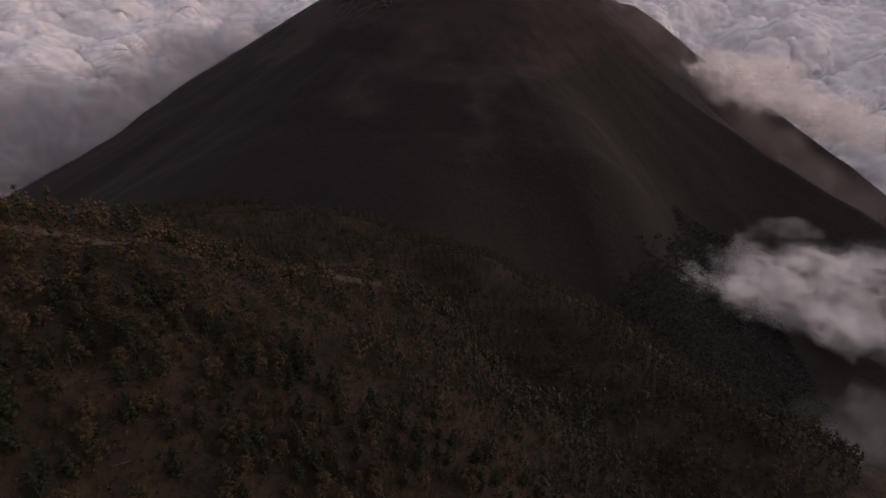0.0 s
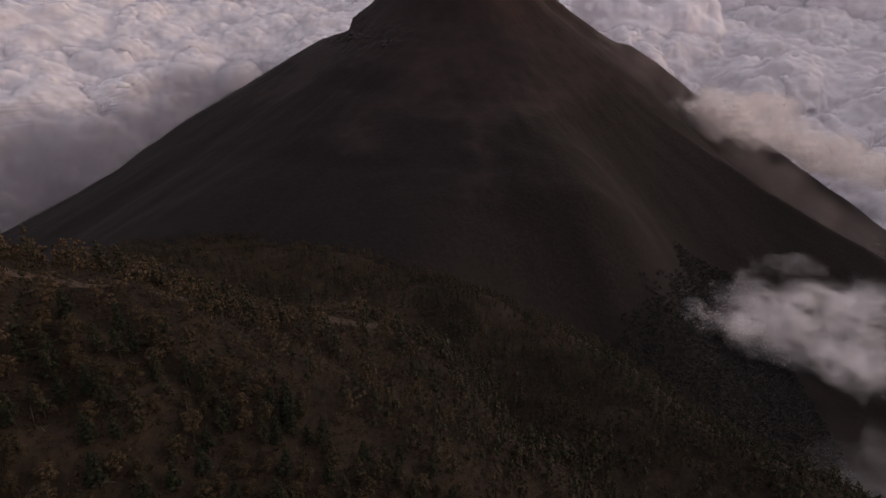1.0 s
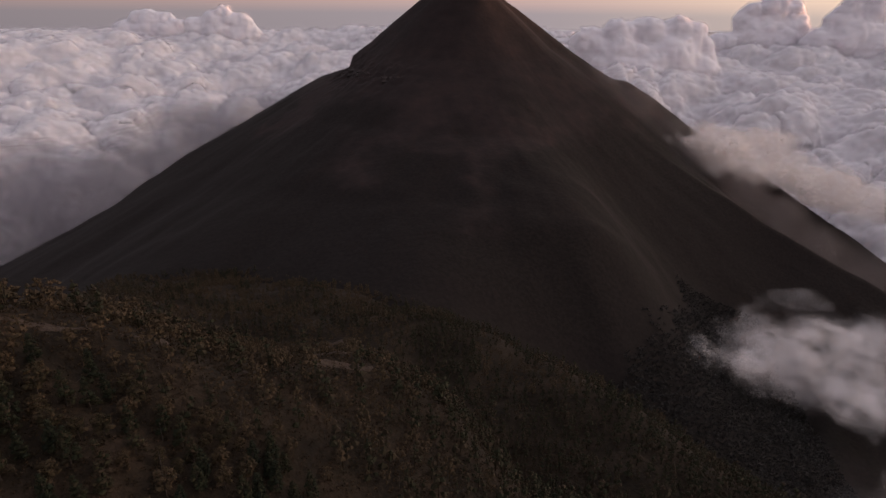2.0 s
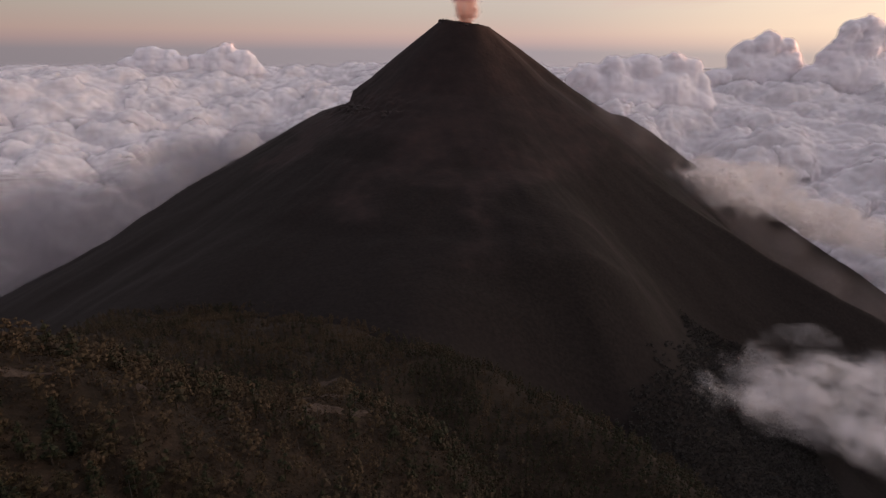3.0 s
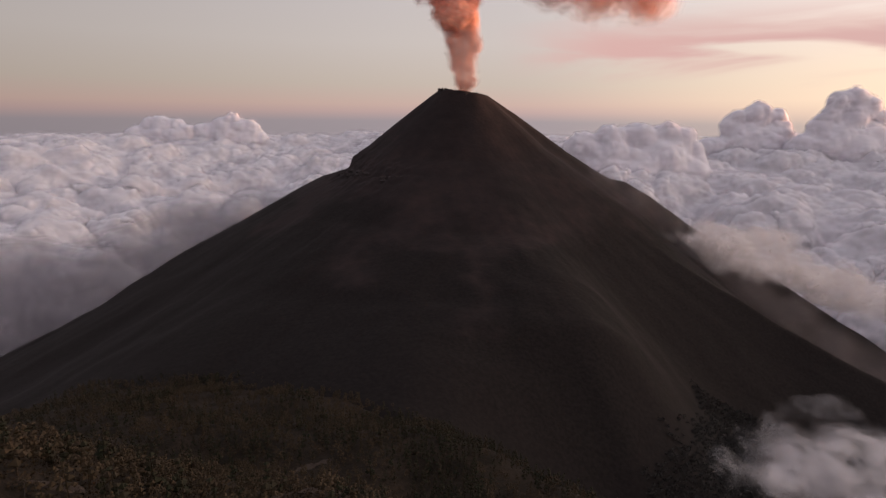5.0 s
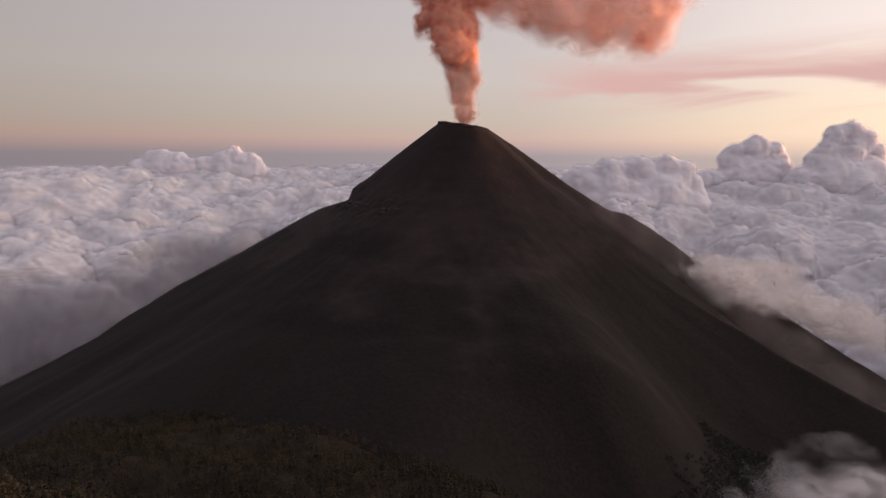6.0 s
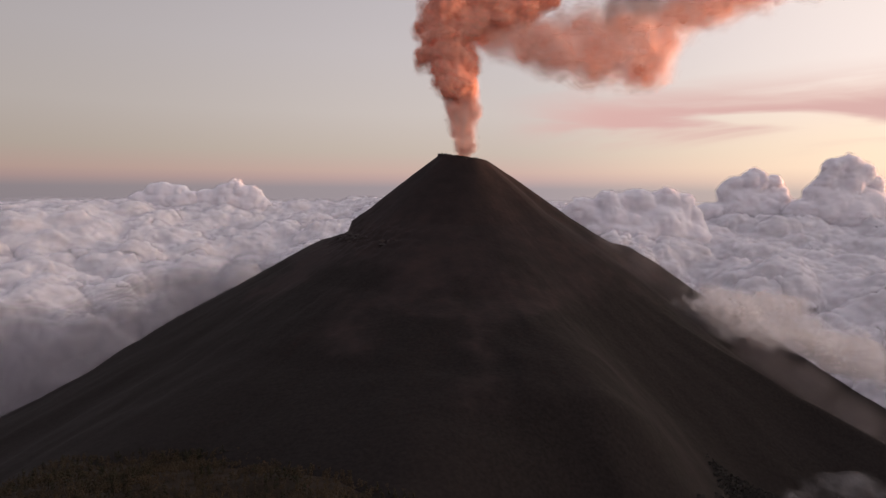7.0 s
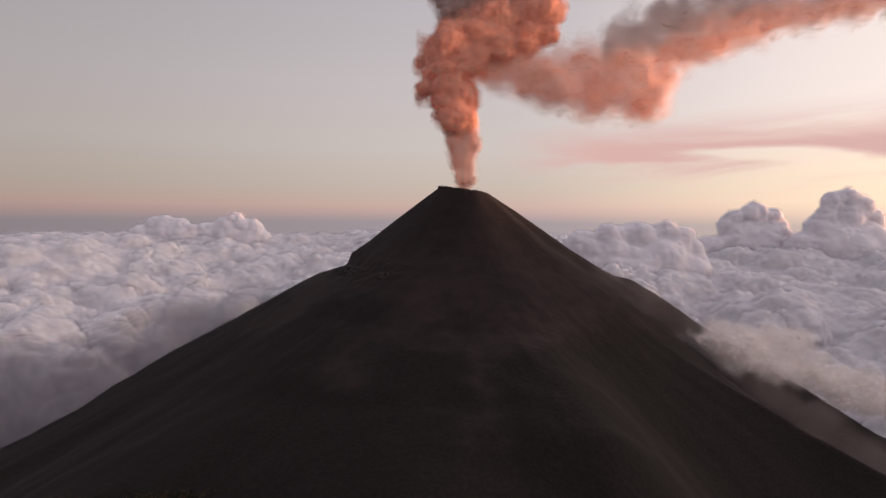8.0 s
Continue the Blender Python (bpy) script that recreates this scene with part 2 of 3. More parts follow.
# ---- volcano ----
CX, CY, TOP = 42.0, 1425.0, 650.0
SPUR = 60
PROFILES = (  # turn from the near side, then pairs of radius and drop
    (-180, (0, 18, 40, 2, 200, 140, 500, 340, 1000, 640, 2400, 1300)),
    (-95, (0, 16, 46, 0, 96, 37, 164, 89, 216, 132, 256, 162, 264, 188, 306, 200, 345, 211, 424, 254, 556, 328, 690, 400, 762, 446, 820, 494, 948, 568, 1080, 632, 2400, 1300)),
    (-60, (0, 16, 44, 3, 200, 142, 262, 185, 400, 262, 600, 370, 850, 490, 1100, 600, 2400, 1200)),
    (-25, (0, 16, 42, 6, 200, 150, 400, 258, 600, 335, 850, 400, 1100, 455, 2400, 1000)),
    (-6, (0, 18, 43, 8, 200, 152, 400, 262, 600, 320, 800, 352, 1000, 378, 2400, 900)),
    (12, (0, 18, 44, 9, 200, 152, 400, 264, 540, 298, 660, 335, 780, 430, 900, 525, 1000, 590, 2400, 1050)),
    (38, (0, 18, 50, 11, 200, 155, 400, 304, 600, 455, 750, 582, 1000, 680, 2400, 1200)),
    (60, (0, 18, 54, 12, 200, 138, 320, 226, 400, 284, 492, 345, 591, 390, 696, 446, 882, 523, 1000, 580, 2400, 1250)),
    (76, (0, 18, 58, 14, 200, 134, 320, 214, 400, 266, 492, 340, 600, 425, 800, 565, 1000, 690, 2400, 1450)),
    (95, (0, 18, 61, 14, 128, 57, 194, 101, 260, 146, 327, 188, 380, 214, 419, 220, 473, 250, 580, 321, 752, 424, 842, 477, 981, 560, 1235, 716, 2400, 1450)),
    (180, (0, 18, 40, 2, 200, 140, 500, 340, 1000, 640, 2400, 1300)),
)


def volcano_height(x, y):
    r = np.hypot(x - CX, y - CY)
    turn = np.degrees(np.arctan2(x - CX, -(y - CY)))
    z = np.zeros_like(r)
    for (a, pa), (b, pb) in zip(PROFILES[:-1], PROFILES[1:]):
        inside = (turn >= a) & (turn <= b)
        t = ease(turn[inside], a, b)
        if b == SPUR:  # a sharp crest along the spur
            t = np.clip((turn[inside] - a) / (b - a), 0, 1) ** 1.8
        elif a == SPUR:
            t = 1 - (1 - np.clip((turn[inside] - a) / (b - a), 0, 1)) ** 1.8
        z[inside] = (1 - t) * np.interp(r[inside], pa[0::2], pa[1::2]) + t * np.interp(r[inside], pb[0::2], pb[1::2])
    out = ease(r, 80, 700)
    rad = np.radians(turn)
    gully = np.abs(fbm(np.cos(rad) * 7, np.sin(rad) * 7, r / 700, 3, 31))
    ribs = fbm(np.cos(rad) * 40, np.sin(rad) * 40, r / 260, 3, 37)
    rough = fbm(x / 60, y / 60, 0, 5, 5)
    outcrop = fbm(x / 14, y / 14, r / 20, 3, 8) * np.exp(-((r - 265) / 45) ** 2) * ease(-turn, 10, 40) * ease(turn, -130, -100)
    return TOP - z + out * (gully * -4 + 1.5) + ribs * 0.12 * ease(r, 40, 200) + rough * (0.8 + 1.7 * out) + outcrop * 5


turns = np.linspace(-math.pi, math.pi, 561)
rings = np.concatenate([np.linspace(0, 60, 16)[:-1], 60 * (2300 / 60) ** np.linspace(0, 1, 190)])
R, A = np.meshgrid(rings, turns, indexing="ij")
X, Y = CX + R * np.sin(A), CY - R * np.cos(A)
volcano = tagged(sheet("volcano", np.stack([X, Y, volcano_height(X, Y)], -1), ROCK), "dark steep ash cone rising above a sea of clouds", "volcano")


# ---- wooded hill in front ----
def soft_over(v, k):
    return 0.5 * (v + np.sqrt(v * v + k * k)) - 0.5 * k


def crest_line(x):
    return 197 + 0.20 * np.clip(x + 117, -60, 330) + 40 * ease(x, -85, -45) * (1 - ease(x, -12, 60))


def hill_height(x, y):
    crest = crest_line(x)
    top = -smooth_max(210 + 0.72 * x, 118 + 0.12 * (x + 110), 16)
    z = top - 0.80 * soft_over(y - crest, 16)
    saddle = -290 - 0.22 * soft_over(y - 465, 30) - 0.0004 * np.maximum(0, -x - 200) ** 2 - 0.03 * (y - 450)
    z = smooth_max(z, saddle, 22)
    brink = 0.75 * x + 0.66 * y - 345 + 18 * fbm(x / 120, y / 120, 0, 2, 19)
    z = z - 0.95 * soft_over(brink, 30)
    return 600 + z + fbm(x / 55, y / 55, 0, 5, 11) * 6


gx, gy = np.meshgrid(np.linspace(-460, 620, 250), np.linspace(-200, 800, 240), indexing="xy")
hill = tagged(sheet("hillside", np.stack([gx, gy, hill_height(gx, gy)], -1), SOIL), "steep dry hillside with brown grass and pine woods", "hillside")


# ---- clouds ----
def cloud_base(x, y):
    r = np.hypot(x, y - 100)
    trough = (0.42 + 0.33 * ease(-x, 300, 900)) * soft_over(1650 - np.hypot(x - CX, y - CY), 200)
    return 0 - trough + (r - 1500) * (0.143 - 0.007 * ease(-x, 200, 1600)) - 0.7 * np.maximum(0, 1450 - r) - 280 * ease(x, 680, 950) * ease(-y, -1380, -1100) * ease(-r, -1900, -1550)


def cloud_top(x, y, fine=True):
    wx = x + 70 * fbm(x / 260, y / 260, 0, 3, 40)
    wy = y + 70 * fbm(x / 260, y / 260, 0, 3, 41)
    patch = ease(fbm(x / 700, y / 700, 0, 2, 44), -0.5, 0.6)
    h = fbm(x / 1100, y / 1100, 0, 2, 50) * 66 + domes(wx / 470, wy / 470, 51) * 140
    h = h + domes(wx / 230, wy / 230, 52) * (62 + 54 * patch)
    if fine:
        h = h + domes(wx / 105, wy / 105, 53) * (14 + 22 * patch)
    return cloud_base(x, y) + (h - 145) * (1 - 0.4 * ease(np.hypot(x, y), 3000, 4500)) - 86


def billows(X, Y, Z, size, seed, octaves=4, gain=0.48, soft=0.0):
    """Round puffs with creases between them, 0 to about 1."""
    total, amp = 0, 1.0
    for k in range(octaves):
        total = total + amp * (np.sqrt(value3(X / size + 7 * k, Y / size, Z / size - 3 * k, seed + k) ** 2 + soft * soft) - soft)
        size, amp = size / 2.05, amp * gain
    return total


def cloud_grid(reach, sweep, fine, lift):
    """Places on top of the cloud sea and the way out of it there."""
    R, A = np.meshgrid(reach, sweep, indexing="ij")
    X, Y = R * np.sin(A), R * np.cos(A)
    P = np.stack([X, Y, cloud_top(X, Y, fine) + lift], -1)
    N = np.zeros_like(P)
    if fine:  # puff the heads out sideways
        for size, deep, octaves in ((190, 62, 1), (80, 30, 4)):
            du, dv = np.gradient(P, axis=0), np.gradient(P, axis=1)
            N = np.cross(dv, du)
            N /= np.linalg.norm(N, axis=-1, keepdims=True) + 1e-9
            N *= np.sign(N[..., 2:3])
            P = P + N * (deep * (billows(P[..., 0], P[..., 1], P[..., 2], size, 60 + octaves, octaves, 0.52, 0.07) - 0.31))[..., None]
    return P, N


P, N = cloud_grid(1050 * (4800 / 1050) ** np.linspace(0, 1, 520), np.radians(np.linspace(-42, 45, 580)), True, 0)
sea = tagged(sheet("cloud_sea", P, CLOUD), "billowing lavender-white sea of clouds at dusk", "clouds", kind="stuff")
rest = sheet("far_cloud_sea", cloud_grid(1050 * (4800 / 1050) ** np.linspace(0, 1, 90), np.radians(np.linspace(45, 318, 300)), False, 8)[0], CLOUD)
rest.parent = sea
# added cloud ring, mostly out of view, blocks low sun from the cumulus
outer = cloud_grid(np.linspace(4820, 6800, 24), np.radians(np.linspace(15, 165, 160)), False, 0)[0]
outer[..., 2] = 440 + 30 * fbm(outer[..., 0] / 400, outer[..., 1] / 400, 0, 2, 58)
outer = sheet("outer_cloud_sea", outer, CLOUD)
outer.parent = sea
N = 0.4 * N + np.array([0, 0, 0.6])
for swell, mat in zip((7, 14, 22), VEILS):  # thin vapour over the heads
    veil_part = sheet("cloud_veil", (P + N * swell)[::3, ::3], mat)
    veil_part.parent = sea

# ---- single clouds, smoke and mist ----
def skin(F, level, origin, step):
    """The surface on which the field F has that level, as places and quads."""
    inside = F > level
    n = [k - 1 for k in F.shape]
    corner = [(a, b, c) for a in (0, 1) for b in (0, 1) for c in (0, 1)]
    count = sum(inside[a:a + n[0], b:b + n[1], c:c + n[2]].astype(np.int8) for a, b, c in corner)
    cells = np.argwhere((count > 0) & (count < 8))
    number = np.full(n, -1, np.int64)
    number[tuple(cells.T)] = np.arange(len(cells))
    value = {k: F[cells[:, 0] + k[0], cells[:, 1] + k[1], cells[:, 2] + k[2]] for k in corner}
    total, hits = np.zeros((len(cells), 3)), np.zeros(len(cells))
    for p in corner:
        for axis in range(3):
            if p[axis]:
                continue
            q = tuple(1 if k == axis else p[k] for k in range(3))
            cross = (value[p] > level) != (value[q] > level)
            gap = value[q] - value[p]
            t = np.where(cross, (level - value[p]) / np.where(np.abs(gap) < 1e-9, 1, gap), 0)
            place = np.tile(np.array(p, float), (len(cells), 1))
            place[:, axis] = t
            total += np.where(cross[:, None], place, 0)
            hits += cross
    V = (cells + total / np.maximum(hits, 1)[:, None]) * step + origin
    faces = []
    for axis in range(3):
        u, w = (axis + 1) % 3, (axis + 2) % 3
        lo = [slice(None)] * 3
        hi = [slice(None)] * 3
        lo[axis], hi[axis] = slice(0, -1), slice(1, None)
        a, b = inside[tuple(lo)], inside[tuple(hi)]
        e = np.argwhere(a != b)
        e = e[(e[:, u] > 0) & (e[:, w] > 0) & (e[:, u] < n[u]) & (e[:, w] < n[w])]
        flip = b[tuple(e.T)]
        quad = []
        for du, dw in ((-1, -1), (0, -1), (0, 0), (-1, 0)):
            c = e.copy()
            c[:, u] += du
            c[:, w] += dw
            quad.append(number[tuple(c.T)])
        quad = np.stack(quad, -1)
        quad[flip] = quad[flip][:, ::-1]
        faces.append(quad)
    return V, np.concatenate(faces)


def blobs_field(blobs, step, pad, squash=(1, 1, 1), blend=8.0):
    B = np.array(blobs, float)
    S = np.array(squash, float)
    lo = (B[:, :3] - B[:, 3:] * S - pad).min(0)
    hi = (B[:, :3] + B[:, 3:] * S + pad).max(0)
    axes = [np.arange(a, b, step) for a, b in zip(lo, hi)]
    X, Y, Z = np.meshgrid(*axes, indexing="ij")
    total = np.zeros(X.shape)
    for x, y, z, r in B:
        d = np.sqrt(((X - x) / S[0]) ** 2 + ((Y - y) / S[1]) ** 2 + ((Z - z) / S[2]) ** 2)
        total += np.exp(np.clip((r - d) / blend, -30, 30))
    return blend * np.log(total + 1e-12), X, Y, Z, lo


def billow_cloud(name, blobs, step, puff, size, layers, seed, label, category="cloud", squash=(1, 1, 1), parent=None, blend=8.0, kind="stuff", octaves=4, wobble=0.0, soft=0.03):
    """layers: part name, level in metres (below 0: outside the body), material. The outer skins have a coarser mesh."""
    F, X, Y, Z, lo = blobs_field(blobs, step, puff * 1.2 + 4 * step - min(l[1] for l in layers), squash, blend)
    F = F + puff * (billows(X, Y, Z, size, seed, octaves, soft=soft) - 0.45 + 0.9 * soft)
    made = parent
    for k, (part_name, level, mat) in enumerate(layers):
        stride = 1 if k < 2 else 2 if k < 4 else 3
        G = F[::stride, ::stride, ::stride]
        if part_name.startswith("thin"):  # the skins fray more and more outwards
            at = [c[::stride, ::stride, ::stride] / (0.42 * size) for c in (X, Y, Z)]
            G = G + (wobble * (0.4 + 0.08 * k) + max(0.0, -0.3 * level)) * fbm(*at, 3, seed + 20)
        V, Q = skin(G, level, lo, step * stride)
        ob = soup(name if made is None else part_name, V, Q, mat)
        if made is None:
            made = tagged(ob, label, category, kind=kind)
        else:
            tagged(ob, kind="stuff")
            ob.parent = made
    return made


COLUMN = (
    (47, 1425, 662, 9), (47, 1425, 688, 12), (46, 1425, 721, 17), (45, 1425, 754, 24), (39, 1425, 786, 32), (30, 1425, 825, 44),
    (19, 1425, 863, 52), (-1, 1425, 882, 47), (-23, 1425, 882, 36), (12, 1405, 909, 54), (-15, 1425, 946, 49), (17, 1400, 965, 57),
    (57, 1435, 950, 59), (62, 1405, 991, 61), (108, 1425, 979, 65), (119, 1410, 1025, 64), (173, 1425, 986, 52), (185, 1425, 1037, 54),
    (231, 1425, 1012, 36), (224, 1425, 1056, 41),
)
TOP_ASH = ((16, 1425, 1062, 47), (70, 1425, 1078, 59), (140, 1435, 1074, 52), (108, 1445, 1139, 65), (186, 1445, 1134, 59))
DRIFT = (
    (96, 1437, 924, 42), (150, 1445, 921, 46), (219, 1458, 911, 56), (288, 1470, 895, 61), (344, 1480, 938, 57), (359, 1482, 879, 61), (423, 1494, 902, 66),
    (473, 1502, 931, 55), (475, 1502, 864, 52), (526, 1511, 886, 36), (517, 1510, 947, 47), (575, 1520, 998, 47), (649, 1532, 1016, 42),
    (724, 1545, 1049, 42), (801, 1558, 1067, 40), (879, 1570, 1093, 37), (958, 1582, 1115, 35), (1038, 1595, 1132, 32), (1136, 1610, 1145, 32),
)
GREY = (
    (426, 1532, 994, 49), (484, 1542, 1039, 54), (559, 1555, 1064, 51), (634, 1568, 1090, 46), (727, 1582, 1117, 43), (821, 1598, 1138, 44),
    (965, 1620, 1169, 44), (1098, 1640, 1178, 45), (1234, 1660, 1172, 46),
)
smaller = lambda blobs, f: tuple((x, y, z, r * f) for x, y, z, r in blobs)


def layers(body, level, mats, gap, name):
    """An opaque body at that level and thinner and thinner skins round it."""
    out = [(name + "_body", level, body)] if body else []
    return out + [("thin_" + name, level - gap * (k + (1 if body else 0)), m) for k, m in enumerate(mats)]


def dense(blobs):
    """Puts a further blob between each two."""
    out = []
    for p, q in zip(blobs[:-1], blobs[1:]):
        out += [p, tuple((a + b) / 2 for a, b in zip(p, q))]
    return tuple(out) + (blobs[-1],)


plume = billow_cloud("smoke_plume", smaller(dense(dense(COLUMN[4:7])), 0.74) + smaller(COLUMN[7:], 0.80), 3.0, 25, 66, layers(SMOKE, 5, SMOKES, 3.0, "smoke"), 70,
                     "ash smoke column rising from the crater, sunset glow put into its salmon colour", "smoke plume", kind="thing", wobble=4)
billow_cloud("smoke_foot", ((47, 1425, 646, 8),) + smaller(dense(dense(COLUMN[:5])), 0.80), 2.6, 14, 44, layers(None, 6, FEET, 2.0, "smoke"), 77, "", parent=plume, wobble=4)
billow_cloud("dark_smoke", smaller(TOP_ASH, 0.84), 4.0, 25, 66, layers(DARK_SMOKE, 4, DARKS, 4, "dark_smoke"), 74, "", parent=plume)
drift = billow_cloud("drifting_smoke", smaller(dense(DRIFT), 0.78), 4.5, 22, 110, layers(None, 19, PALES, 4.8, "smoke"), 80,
                     "wind-blown smoke bank coloured sunset red and unlit grey", "smoke", kind="thing", blend=12, wobble=16)
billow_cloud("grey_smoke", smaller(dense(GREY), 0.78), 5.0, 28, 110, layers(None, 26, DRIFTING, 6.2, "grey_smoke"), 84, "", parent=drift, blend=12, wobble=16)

TOWER = ((1983, 4050, 540, 86), (2020, 4050, 599, 71), (2138, 4050, 600, 110), (2175, 4050, 652, 71), (2275, 4050, 602, 79), (2336, 4050, 543, 71), (2060, 4050, 430, 190), (2260, 4050, 420, 190), (1850, 4050, 380, 120), (2160, 4030, 360, 220), (2440, 4040, 390, 140))
BIG_TOWER = ((2409, 3800, 547, 74), (2480, 3800, 603, 81), (2513, 3800, 695, 81), (2621, 3800, 725, 95), (2716, 3800, 660, 88), (2792, 3800, 606, 74),
             (2628, 3800, 586, 129), (2558, 3800, 512, 110), (2446, 3800, 548, 74), (2520, 3800, 420, 210), (2740, 3800, 420, 210), (2340, 3800, 390, 140), (2640, 3780, 340, 250), (2900, 3800, 400, 150))
LEFT_HEADS = ((-1510, 4250, 545, 62), (-1615, 4250, 510, 66), (-1405, 4250, 496, 74), (-1560, 4250, 430, 130), (-1400, 4250, 400, 130), (-1720, 4250, 420, 120))
FAR_HEADS = ((-2034, 4200, 520, 62), (-1908, 4200, 505, 66), (-2118, 4200, 495, 56), (-2010, 4200, 420, 130), (-1860, 4200, 410, 120), (-2180, 4200, 400, 120))
LOW_BANK = ((806, 3400, 420, 100), (970, 3400, 455, 105), (1134, 3400, 475, 98), (1298, 3400, 488, 88), (1381, 3400, 455, 90), (1432, 3400, 400, 80), (960, 3400, 300, 190), (1250, 3400, 300, 210), (1100, 3380, 220, 230), (1400, 3400, 230, 200))
for k, (blobs, label) in enumerate(((smaller(TOWER, 0.86), "towering grey-white cumulus head on the horizon"), (smaller(BIG_TOWER, 0.86), "tall billowing cumulus tower on the horizon"),
                                    (LEFT_HEADS, "pointed cumulus head rising from the cloud sea"), (FAR_HEADS, "small cumulus heads along the horizon"), (LOW_BANK, "low rounded cloud bank behind the cone"))):
    billow_cloud("cumulus_cloud", smaller(blobs, 0.90), 9.0, 27, 105, layers(TOWERING, 2, EDGES, 6, "cloud"), 91 + 5 * k, label, "cloud", blend=14, kind="thing", soft=0.12)

NEAR = ((367, 690, 156, 6), (415, 716, 131, 12), (471, 752, 113, 25), (537, 788, 98, 42), (602, 810, 84, 48), (671, 828, 75, 54), (750, 845, 67, 60), (857, 865, 48, 72), (527, 745, 87, 22), (596, 740, 65, 28), (657, 725, 47, 36), (731, 720, 37, 44))
billow_cloud("mist_patch", NEAR, 4.6, 42, 74, layers(None, 22, TORN, 5.2, "mist"), 130, "torn white mist drifting over the dark valley", "mist", squash=(1.3, 1.1, 0.56), blend=12, kind="thing", wobble=10)
HIGH_WISP = ((494, 790, 185, 9), (523, 795, 184, 12), (556, 800, 184, 13), (590, 805, 178, 9))
billow_cloud("mist_wisp", HIGH_WISP, 4.0, 18, 40, layers(None, 8, [THIN_WISP] * 5, 3, "mist"), 165, "small grey wisp above the torn mist", "mist", squash=(1.6, 1.1, 0.6), blend=8, kind="thing", wobble=4)
SHOULDER = ((592, 1345, 309, 20), (606, 1345, 303, 24), (650, 1352, 285, 32), (705, 1358, 262, 36), (770, 1405, 242, 42), (850, 1450, 216, 46), (950, 1490, 185, 48), (1060, 1520, 146, 50), (1180, 1550, 100, 52), (700, 1430, 300, 30), (800, 1450, 270, 44))
billow_cloud("mist_bank", SHOULDER, 4.5, 46, 62, layers(None, 20, MISTS, 5.2, "mist"), 140, "cream mist clinging to the shoulder of the cone", "mist", squash=(1.4, 1.1, 0.75), blend=10, kind="thing", wobble=9)
# mist bank that darkens the clouds left of the cone by its colour
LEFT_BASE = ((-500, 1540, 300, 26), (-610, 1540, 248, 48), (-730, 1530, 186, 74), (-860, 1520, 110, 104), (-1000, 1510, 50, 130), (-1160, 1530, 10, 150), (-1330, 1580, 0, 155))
billow_cloud("mist_bank", LEFT_BASE, 11.0, 40, 230, layers(None, 34, [SHADED_MIST] * 13, 9.5, "mist"), 150, "mist along the foot of the cone, shade put into its grey colour", "mist", squash=(1.2, 1.1, 0.9), blend=34, kind="thing")

HOLLOW = tuple((CX + r * math.sin(radians(turn)), CY - r * math.cos(radians(turn)), TOP - drop + 4, size) for r, drop, turn, size in (
    (330, 214, 82, 26), (400, 262, 81, 32), (480, 318, 80, 36), (560, 380, 79, 40), (650, 445, 78, 44), (740, 508, 77, 48), (840, 575, 77, 52), (950, 645, 76, 56)))
billow_cloud("slope_haze", HOLLOW, 7.0, 20, 90, layers(None, 10, [HAZE] * 6, 5.5, "haze"), 160, "thin brown haze in the hollow behind the spur", "haze", blend=20, kind="thing")
LOW_WISP = ((286, 298, 250, 12), (308, 306, 240, 17), (336, 318, 232, 22), (372, 332, 224, 28), (420, 350, 216, 34))
billow_cloud("mist_wisp", LOW_WISP, 4.0, 26, 44, layers(None, 10, [FAINT] * 5, 5, "mist"), 170, "faint wisp of mist below the wooded slope", "mist", squash=(1.3, 1.1, 0.7), blend=8, kind="thing")


# ---- forest on the hillside ----
def leaf_material(name, stops):
    m, node = material(name)
    where = node("ShaderNodeNewGeometry")
    pick = node("ShaderNodeMath", {0: node("ShaderNodeObjectInfo").outputs["Random"], 1: where.outputs["Random Per Island"]}, operation="ADD").outputs[0]
    pick = node("ShaderNodeMath", {0: pick, 1: noise_at(node, where.outputs["Position"], 0.02, 2)}, operation="ADD").outputs[0]
    pick = node("ShaderNodeMath", {0: pick, 1: 2.6}, operation="DIVIDE").outputs[0]
    colour = ramp(node, pick, stops)
    shader = node("ShaderNodeBsdfPrincipled", {"Base Color": colour, "Roughness": 0.8, "Specular IOR Level": 0.2})
    node("ShaderNodeOutputMaterial", {"Surface": shader.outputs[0]})
    return m


NEEDLES = leaf_material("pine_needles", ((0.25, (0.0065, 0.0092, 0.0045)), (0.48, (0.012, 0.0150, 0.0062)), (0.68, (0.021, 0.0200, 0.0088)), (0.85, (0.034, 0.0225, 0.0130))))
DRY_LEAVES = leaf_material("dry_leaves", ((0.25, (0.021, 0.0172, 0.0078)), (0.5, (0.034, 0.0250, 0.0118)), (0.75, (0.052, 0.0345, 0.0190))))
FLANK = leaf_material("flank_trees", ((0.3, (0.022, 0.0215, 0.0210)), (0.7, (0.034, 0.0315, 0.0290))))
SCRUB = leaf_material("dry_scrub", ((0.25, (0.018, 0.014, 0.007)), (0.5, (0.036, 0.024, 0.013)), (0.75, (0.062, 0.037, 0.021))))
BARK = simple("pine_bark", ((0.035, 0.027, 0.022), (0.07, 0.055, 0.045)), 1.5, 0.95)
DEAD_WOOD = simple("dead_wood", ((0.05, 0.042, 0.037), (0.10, 0.085, 0.075)), 1.2, 0.95)
